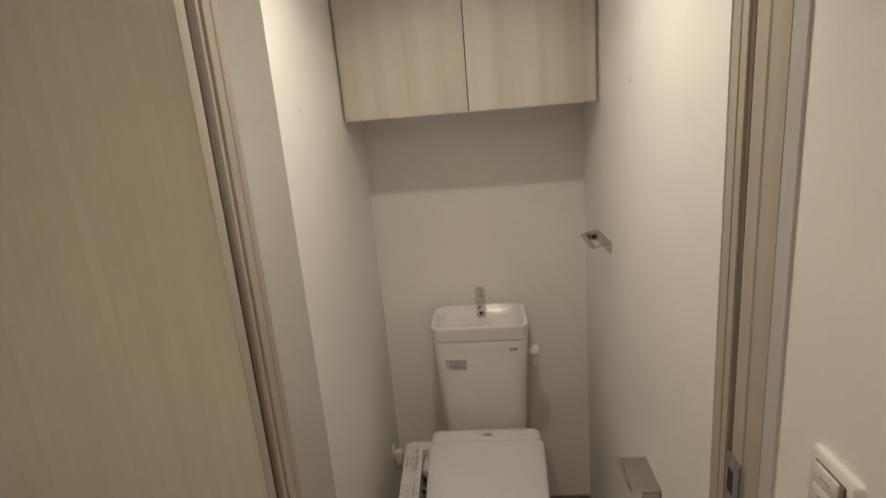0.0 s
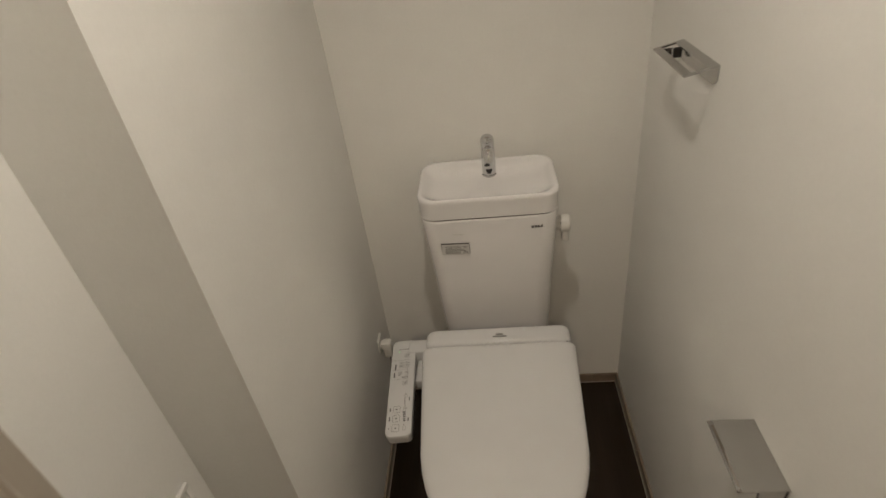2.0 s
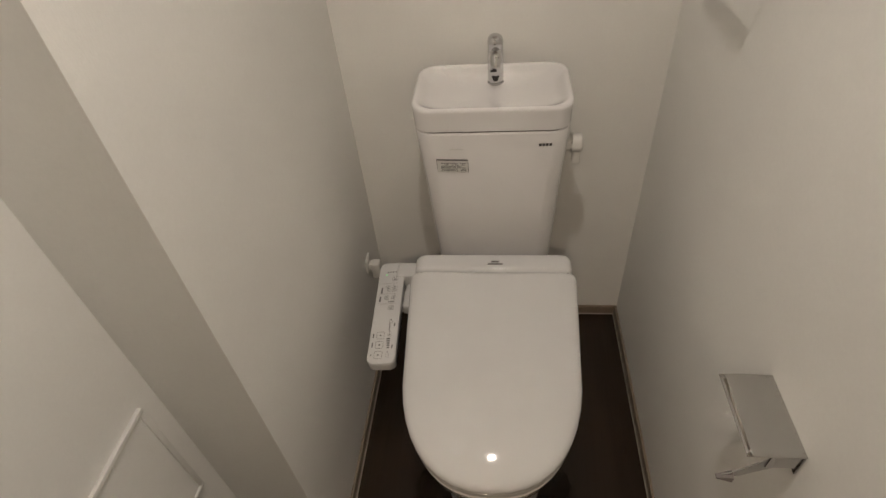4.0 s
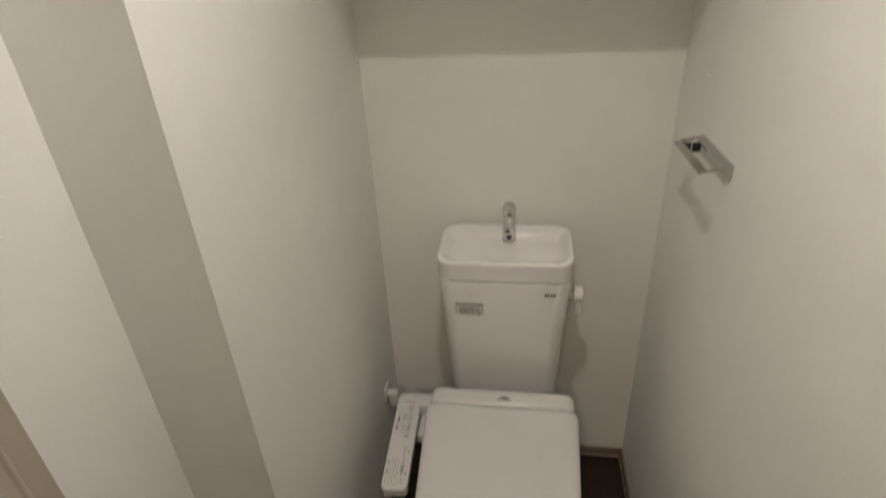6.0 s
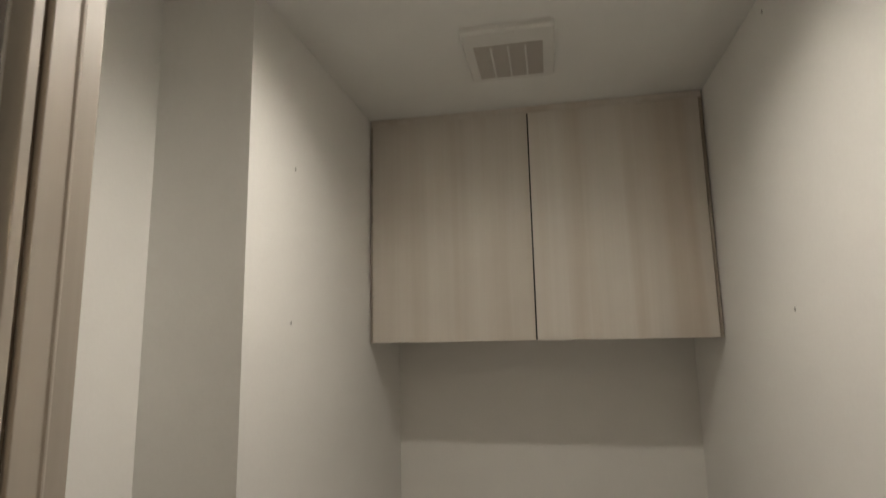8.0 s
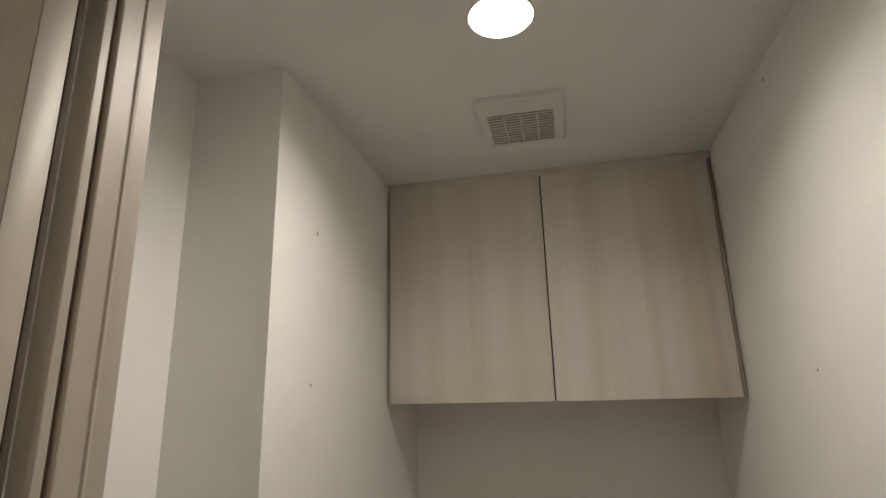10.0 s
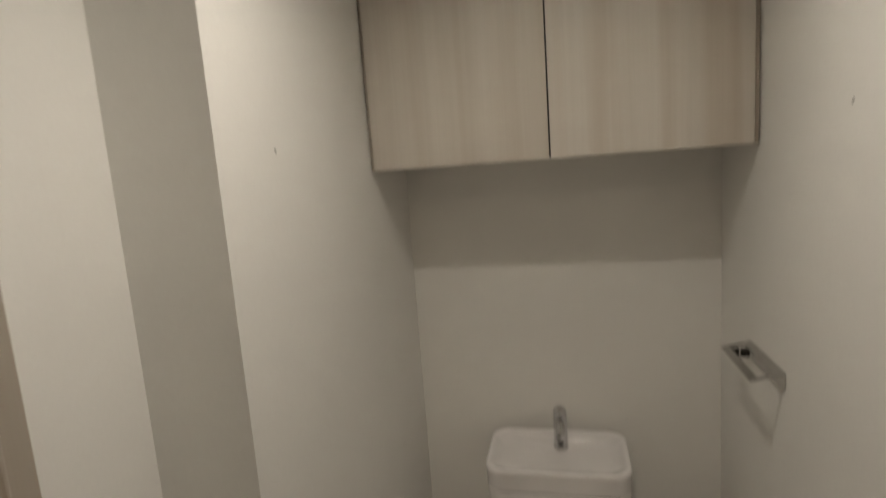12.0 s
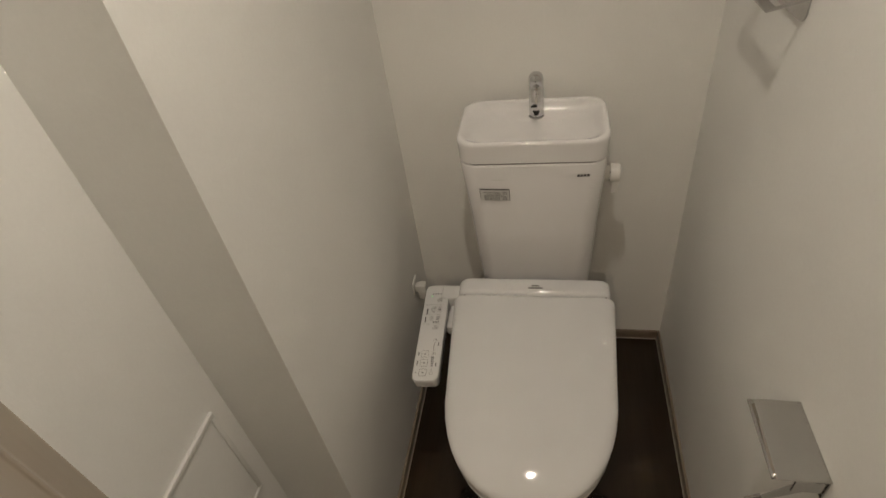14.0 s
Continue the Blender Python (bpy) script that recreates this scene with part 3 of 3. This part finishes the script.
def tank(t):
    k = new("tank")
    k.parent = t
    k["label"] = "white ceramic water tank with a hand-wash basin lid"

    def ring(hx, yb, yf, z, r=0.04, bow=0.006):
        pts = rounded(hx, (yb - yf) / 2, r, 8, cy=(yb + yf) / 2)
        return [(x, y - (bow * (1 - (x / hx) ** 2) if y < (yb + yf) / 2 else 0), z) for x, y in pts]
    bm = bmesh.new()
    loft(bm, [ring(0.140, -0.04, -0.198, 0.405), ring(0.146, -0.04, -0.204, 0.50), ring(0.1535, -0.04, -0.2185, 0.68), ring(0.1622, -0.04, -0.2360, 0.8275), ring(0.1618, -0.04, -0.2355, 0.8302), ring(0.1600, -0.04, -0.2335, 0.8320)])
    part("tank_body", bm, CERAMIC, k, "glazed white ceramic tank", True)
    bm = bmesh.new()
    loft(bm, [ring(0.1585, -0.05, -0.2325, 0.8312), ring(0.1585, -0.05, -0.2325, 0.8380)])
    part("seam", bm, DARK, k, "dark seam under the basin lid", True)
    box("tank_foot", (-0.105, -0.185, 0.30), (0.105, -0.04, 0.404), CERAMIC, k, 0.02, "white ceramic neck under the tank", 3)
    bm = bmesh.new()
    loft(bm, [ring(0.150, -0.05, -0.216, 0.8350), ring(0.1612, -0.046, -0.2345, 0.8350), ring(0.1628, -0.044, -0.2362, 0.8362), ring(0.1628, -0.044, -0.2365, 0.850), ring(0.1635, -0.042, -0.239, 0.876), ring(0.1640, -0.042, -0.240, 0.884),
              ring(0.1636, -0.0424, -0.2396, 0.8878), ring(0.1622, -0.0438, -0.2384, 0.8906), ring(0.1602, -0.0458, -0.2366, 0.8920), ring(0.1578, -0.0482, -0.2342, 0.8923), ring(0.1550, -0.0508, -0.2312, 0.8912),
              ring(0.1520, -0.0530, -0.2275, 0.8890, 0.038), ring(0.1485, -0.0550, -0.2230, 0.8855, 0.038), ring(0.1440, -0.0575, -0.2165, 0.8805, 0.038), ring(0.1385, -0.0610, -0.2080, 0.8752, 0.037, 0.005), ring(0.1310, -0.0655, -0.1980, 0.8706, 0.035, 0.005),
              ring(0.120, -0.071, -0.186, 0.8668, 0.033, 0.004), ring(0.098, -0.080, -0.168, 0.8635, 0.028, 0.003), ring(0.065, -0.091, -0.150, 0.8612, 0.02, 0.002), ring(0.03, -0.103, -0.135, 0.8602, 0.012, 0.001)])
    for v in bm.verts:
        if v.co.z > 0.86:
            v.co.z -= 0.004 * (-v.co.y - 0.04) / 0.2
    part("basin_lid", bm, CERAMIC, k, "shallow white ceramic hand-wash basin", True)
    # spout
    f = new("spout")
    f.parent = k
    f.location = (0.007, -0.070, 0.852)
    f["label"] = "chrome hand-wash spout"
    bm = bmesh.new()
    tube(bm, [(0, 0, 0.002), (0, 0, 0.0125), (0, 0, 0.0126)], [0.020, 0.020, 0.015], 24)
    tube(bm, [Vector(p) for p in smooth_path([(0, 0, 0.004), (0, -0.001, 0.045), (0, -0.006, 0.085), (0, -0.013, 0.105)], 5)] + [Vector((0, -0.016, 0.112)), Vector((0, -0.018, 0.116)), Vector((0, -0.019, 0.1185))],
         [0.0172] * 8 + [0.0166] * 8 + [0.0150, 0.0105, 0.004], 24)
    part("spout_body", bm, CHROME, f, smooth=True)
    bm = bmesh.new()
    tube(bm, smooth_path([(0, -0.006, 0.082), (0, -0.026, 0.080), (0, -0.036, 0.066), (0, -0.037, 0.052)], 5), [0.0135] * 15 + [0.0130], 20, flat=0.9)
    part("spout_nose", bm, CHROME, f, smooth=True)
    bm = bmesh.new()
    loft(bm, [[(x * s, -0.0176 - 0.0006 * j, 0.018 + z) for x, z in ((-0.004, 0.0), (0.004, 0.0), (0.0085, 0.012), (-0.0085, 0.012))] for j, s in ((0, 1.0), (1, 0.97))])
    part("outlet_slot", bm, DARK, f, "dark outlet slot")
    box("overflow_slot", (-0.010, -0.0535, 0.0560), (0.003, -0.0500, 0.0600), DARK, f, label="dark slot")
    # lever
    v = new("flush_lever")
    v.parent = k
    v.location = (0.1620, -0.152, 0.752)
    v["label"] = "white plastic flush lever"
    bm = bmesh.new()
    tube(bm, [(0, 0, 0), (0.010, 0, 0), (0.0105, 0, 0), (0.012, 0, 0), (0.032, 0, 0), (0.036, 0, 0)], [0.017, 0.017, 0.0165, 0.022, 0.0215, 0.017], 24)
    part("lever_hub", bm, MATTE, v, smooth=True)
    box("lever_handle", (0.015, -0.009, -0.052), (0.033, 0.009, 0.0), MATTE, v, 0.004, seg=3)
    bm = bmesh.new()
    add_box(bm, (0.0104, -0.017, 0.006), (0.0125, -0.0150, 0.012))
    add_box(bm, (0.0104, -0.017, -0.012), (0.0125, -0.0150, -0.006))
    part("lever_mark", bm, INK, v, "tiny dark marks")
    # label and marks, set on the front
    def front(z):
        return -0.2360 - 0.006 + (0.8275 - z) * 0.1187
    bm = bmesh.new()
    tilt = lambda x, z, o: (x, front(z) - o + 0.006 * (x / 0.15) ** 2, z)
    def quad(bm, x0, x1, z0, z1, o):
        n = 6
        rows = [[bm.verts.new(tilt(x0 + (x1 - x0) * i / n, z, o)) for i in range(n + 1)] for z in (z0, z1)]
        for i in range(n):
            bm.faces.new((rows[0][i], rows[0][i + 1], rows[1][i + 1], rows[1][i]))
    quad(bm, -0.119, -0.051, 0.731, 0.767, 0.0008)
    part("caution_label", bm, LABEL, k, "small silver-grey caution label with fine print")
    bm = bmesh.new()
    quad(bm, -0.119, -0.051, 0.7635, 0.767, 0.0012)
    quad(bm, -0.119, -0.1180, 0.740, 0.7635, 0.0012)
    quad(bm, -0.0515, -0.0505, 0.731, 0.7635, 0.0012)
    part("label_header", bm, INK, k, "dark header strip of the label")
    rnd = random.Random(4)
    bm = bmesh.new()
    for row in range(6):
        x = -0.110
        while x < -0.057:
            w = rnd.uniform(0.002, 0.007)
            if rnd.random() < 0.86:
                quad(bm, x, min(x + w, -0.056), 0.7345 + row * 0.0041, 0.7345 + row * 0.0041 + 0.0019, 0.0012)
            x += w + 0.0012
    quad(bm, -0.1187, -0.0513, 0.7312, 0.7317, 0.0012)
    part("label_print", bm, INK, k, "rows of fine unreadable print")
    bm = bmesh.new()
    quad(bm, -0.088, -0.060, 0.792, 0.7945, 0.0012)
    part("faint_mark", bm, LABEL, k, "faint grey marking")
    # the maker's mark as four plain bars
    bm = bmesh.new()
    for i in range(4):
        x = 0.097 + i * 0.0070
        quad(bm, x, x + 0.0055, 0.7975, 0.8045, 0.0012)
    part("maker_mark", bm, INK, k, "small dark maker's mark")
    return k


toilet()


def outlet():
    t = empty("wall_outlet", (XL, -0.128, 0.338), label="white wall outlet with a plug in it on the side wall", category="power outlet")
    box("cover_plate", (0, -0.021, -0.010), (0.005, 0.021, 0.034), MATTE, t, 0.0012)
    bm = bmesh.new()
    add_box(bm, (0.005, -0.010, -0.008), (0.014, 0.010, 0.014), 0.001)
    add_box(bm, (0.0125, -0.013, -0.036), (0.036, 0.013, 0.017), 0.002)
    part("plug", bm, MATTE, t, "white plug", True)
    bm = bmesh.new()
    tube(bm, smooth_path([(0.026, 0.0, -0.024), (0.027, -0.006, -0.06), (0.036, -0.02, -0.12), (0.075, -0.05, -0.15), (0.115, -0.075, -0.04), (0.122, -0.08, 0.08)], 8), 0.0028, 10)
    part("power_cable", bm, CABLE, t, "thin grey power cable", True)
    return t


outlet()


def water_valve():
    t = empty("water_valve", (-0.255, -0.06, 0.14), label="chrome water stop valve and grey hose low behind the toilet", category="plumbing")
    bm = bmesh.new()
    tube(bm, [(0, 0.06, 0), (0, 0.052, 0), (0, 0.0519, 0)], [0.026, 0.026, 0.01], 24)
    part("wall_flange", bm, CHROME, t, smooth=True)
    bm = bmesh.new()
    tube(bm, [(0, 0.055, 0), (0, 0.0, 0)], 0.009, 18)
    tube(bm, [(0, 0, -0.014), (0, 0, 0.05)], 0.011, 18)
    part("valve_body", bm, CHROME, t, smooth=True)
    bm = bmesh.new()
    tube(bm, [(0, -0.005, 0), (0, -0.03, 0), (0, -0.034, 0)], [0.014, 0.014, 0.010], 8)
    part("valve_handle", bm, CHROME, t, smooth=True)
    bm = bmesh.new()
    tube(bm, smooth_path([(0, 0, 0.05), (0.006, 0.004, 0.09), (0.04, 0.004, 0.13), (0.10, 0.0, 0.14), (0.17, -0.02, 0.13)], 8), 0.0065, 12)
    part("hose", bm, CABLE, t, "braided grey hose", True)
    return t


water_valve()


def film():
    """A crumpled clear sheet round the foot of the bowl."""
    rnd = random.Random(9)
    bm = bmesh.new()
    n = 40
    rows = []
    for j in range(4):
        row = []
        for i in range(n + 1):
            a = math.pi * (1.02 + 0.98 * i / n) if n else 0
            rad = (0.150, 0.158, 0.175, 0.20)[j] + rnd.uniform(-0.008, 0.008)
            x, y = rad * math.cos(a), -0.56 + rad * 1.05 * math.sin(a)
            z = (0.085, 0.055, 0.022, 0.004)[j] + rnd.uniform(0, 0.010)
            row.append(bm.verts.new((x + TX, y, z)))
        rows.append(row)
    for a, b in zip(rows, rows[1:]):
        for i in range(n):
            bm.faces.new((a[i], a[i + 1], b[i + 1], b[i]))
    ob = part("protective_film", bm, FILM)
    mod = ob.modifiers.new("thickness", "SOLIDIFY")
    mod.thickness = 0.0006
    return tagged(ob, "crumpled clear protective plastic film round the toilet foot", "plastic film")


film()


# ---- things on the side walls ----
def towel_ring():
    t = empty("towel_holder", (XR, -0.3085, 1.187), label="square polished steel towel ring with a slot, on the side wall", category="towel ring")
    bm = bmesh.new()
    hy, w = 0.0935, 0.057

    def loop(x0, x1, y0, y1, z):
        return [(x0, y0, z), (x1, y0, z), (x1, y1, z), (x0, y1, z)]
    # one plate with a slot; thin rails at both ends, a broad band next to the wall
    outer, slot = (-w, 0.0, -hy, hy), (-w + 0.014, -0.017, -hy + 0.006, hy - 0.006)
    loft(bm, [loop(*outer, 0.0015), loop(*slot, 0.0015), loop(*slot, -0.0015), loop(*outer, -0.0015), loop(*outer, 0.0015)], False, False)
    bmesh.ops.remove_doubles(bm, verts=bm.verts, dist=0.0001)
    bmesh.ops.transform(bm, matrix=pose(0, 0, 0.0, -1.5, -13, 0), verts=bm.verts)
    part("ring_plate", bm, SATIN, t, "square steel plate with a long slot")
    # the plate on the wall, its lower corners rounded
    bm = bmesh.new()
    outline = [(-hy, 0.0), (-hy, -0.018)] + [(-hy + 0.018 - 0.018 * math.cos(a), -0.018 - 0.016 * math.sin(a)) for a in (radians(15 * i) for i in range(1, 7))]
    outline += [(-y, z) for y, z in reversed(outline)]
    loft(bm, [[(-0.0030, y, z) for y, z in outline], [(-0.0005, y, z) for y, z in outline]])
    bmesh.ops.transform(bm, matrix=pose(0, 0, 0, -1.5, 0, 0), verts=bm.verts)
    part("wall_plate", bm, SATIN, t, "steel wall plate with rounded lower corners")
    # added block, coloured dark as the reflection at the slot's far end
    box("reflection_block", (-0.040, 0.068, -0.028), (-0.008, 0.084, -0.012), DARK, t, 0.002, "dark block standing in for a reflection at the slot's far end")
    bm = bmesh.new()
    tube(bm, [(-0.027, 0.066, -0.030), (-0.027, 0.066, -0.0075)], 0.0022, 12)
    part("bracket_rod", bm, CHROME, t, "thin bright rod in front of the block", True)
    return t


def paper_holder():
    t = empty("toilet_paper_holder", (XR, -0.808, 0.748), label="empty polished steel paper holder with flat lid on white wall", category="paper holder")
    bm = bmesh.new()
    n, m = 14, 8
    top = []
    for j in range(m + 1):
        row = []
        for i in range(n + 1):
            x, y = -0.070 + 0.070 * j / m, -0.060 + 0.120 * i / n
            z = 0.0022 * math.sin(math.pi * i / n) * math.sin(math.pi * j / m) - 0.0006 * math.sin(6 * x / 0.07 + 4 * y / 0.12)
            row.append(bm.verts.new((x, y, z)))
        top.append(row)
    for a, b in zip(top, top[1:]):
        for i in range(n):
            bm.faces.new((a[i], a[i + 1], b[i + 1], b[i]))
    ob = part("lid", bm, MIRROR, t, "thin bent polished steel lid", True)
    mod = ob.modifiers.new("thickness", "SOLIDIFY")
    mod.thickness, mod.offset = 0.0016, -1
    box("wall_plate", (-0.003, -0.060, -0.040), (-0.0003, -0.010, -0.0020), SATIN, t, 0.0006, "steel wall plate")
    bm = bmesh.new()
    add_box(bm, (-0.040, -0.058, -0.030), (-0.003, -0.055, -0.004), 0.0006, 1)
    part("side_arm", bm, SATIN, t, "steel side arm")
    bm = bmesh.new()
    ring = []
    for x, y, z in ((-0.003, -0.050, -0.034), (-0.020, -0.049, -0.048), (-0.045, -0.047, -0.078), (-0.060, -0.046, -0.094), (-0.068, -0.044, -0.100)):
        y += 0.007
        h = 0.016 if x > -0.03 else 0.016 - 0.34 * (-0.03 - x)
        ring.append([(x, y - 0.0008, z - h), (x, y + 0.0008, z - h), (x, y + 0.0008, z + h), (x, y - 0.0008, z + h)])
    loft(bm, ring)
    part("roll_arm", bm, MIRROR, t, "bent steel roll arm")
    bm = bmesh.new()
    loft(bm, [[(-0.074, -0.040, -0.105), (-0.074, -0.034, -0.105), (-0.074, -0.034, -0.102), (-0.074, -0.040, -0.102)],
              [(-0.056, -0.046, -0.102), (-0.056, -0.034, -0.102), (-0.056, -0.034, -0.090), (-0.056, -0.046, -0.090)]])
    part("arm_tip", bm, CABLE, t, "dark wedge-shaped end of the arm")
    return t


towel_ring()
paper_holder()


def hatch():
    t = empty("access_hatch", (XC, -0.950, 0.605), label="white square access hatch with raised frame low in the wall", category="access hatch")
    h, w = 0.128, 0.010
    bm = bmesh.new()
    add_box(bm, (0, -h, h - w), (0.007, h, h), 0.0015)
    add_box(bm, (0, -h, -h), (0.007, h, -h + w), 0.0015)
    add_box(bm, (0, -h, -h + w), (0.007, -h + w, h - w), 0.0015)
    add_box(bm, (0, h - w, -h + w), (0.007, h, h - w), 0.0015)
    part("hatch_frame", bm, MATTE, t, "raised white plastic frame", True)
    box("hatch_panel", (0.0005, -h + w, -h + w), (0.0035, h - w, h - w), PAPER, t, 0.0, "papered hatch panel")
    return t


hatch()


def mark(x, y, z, side):
    bm = bmesh.new()
    rnd = random.Random(int(z * 1000))
    pts = [(0.0026 * math.cos(2 * math.pi * i / 12) * rnd.uniform(0.6, 1.1), 0.0042 * math.sin(2 * math.pi * i / 12) * rnd.uniform(0.6, 1.1)) for i in range(12)]
    loft(bm, [[(0, a, b) for a, b in pts], [(side * 0.0008, a * 0.8, b * 0.8) for a, b in pts]])
    ob = part("filled_screw_hole", bm, HOLE)
    ob.location = (x, y, z)
    return tagged(ob, "small grey filled screw hole in the wallpaper", "wall mark", "screw holes in the side walls")


mark(XL, -0.642, 1.870, 1)
mark(XL, -0.645, 1.614, 1)
mark(XR, -0.590, 1.617, -1)
mark(XR, -0.598, 2.078, -1)
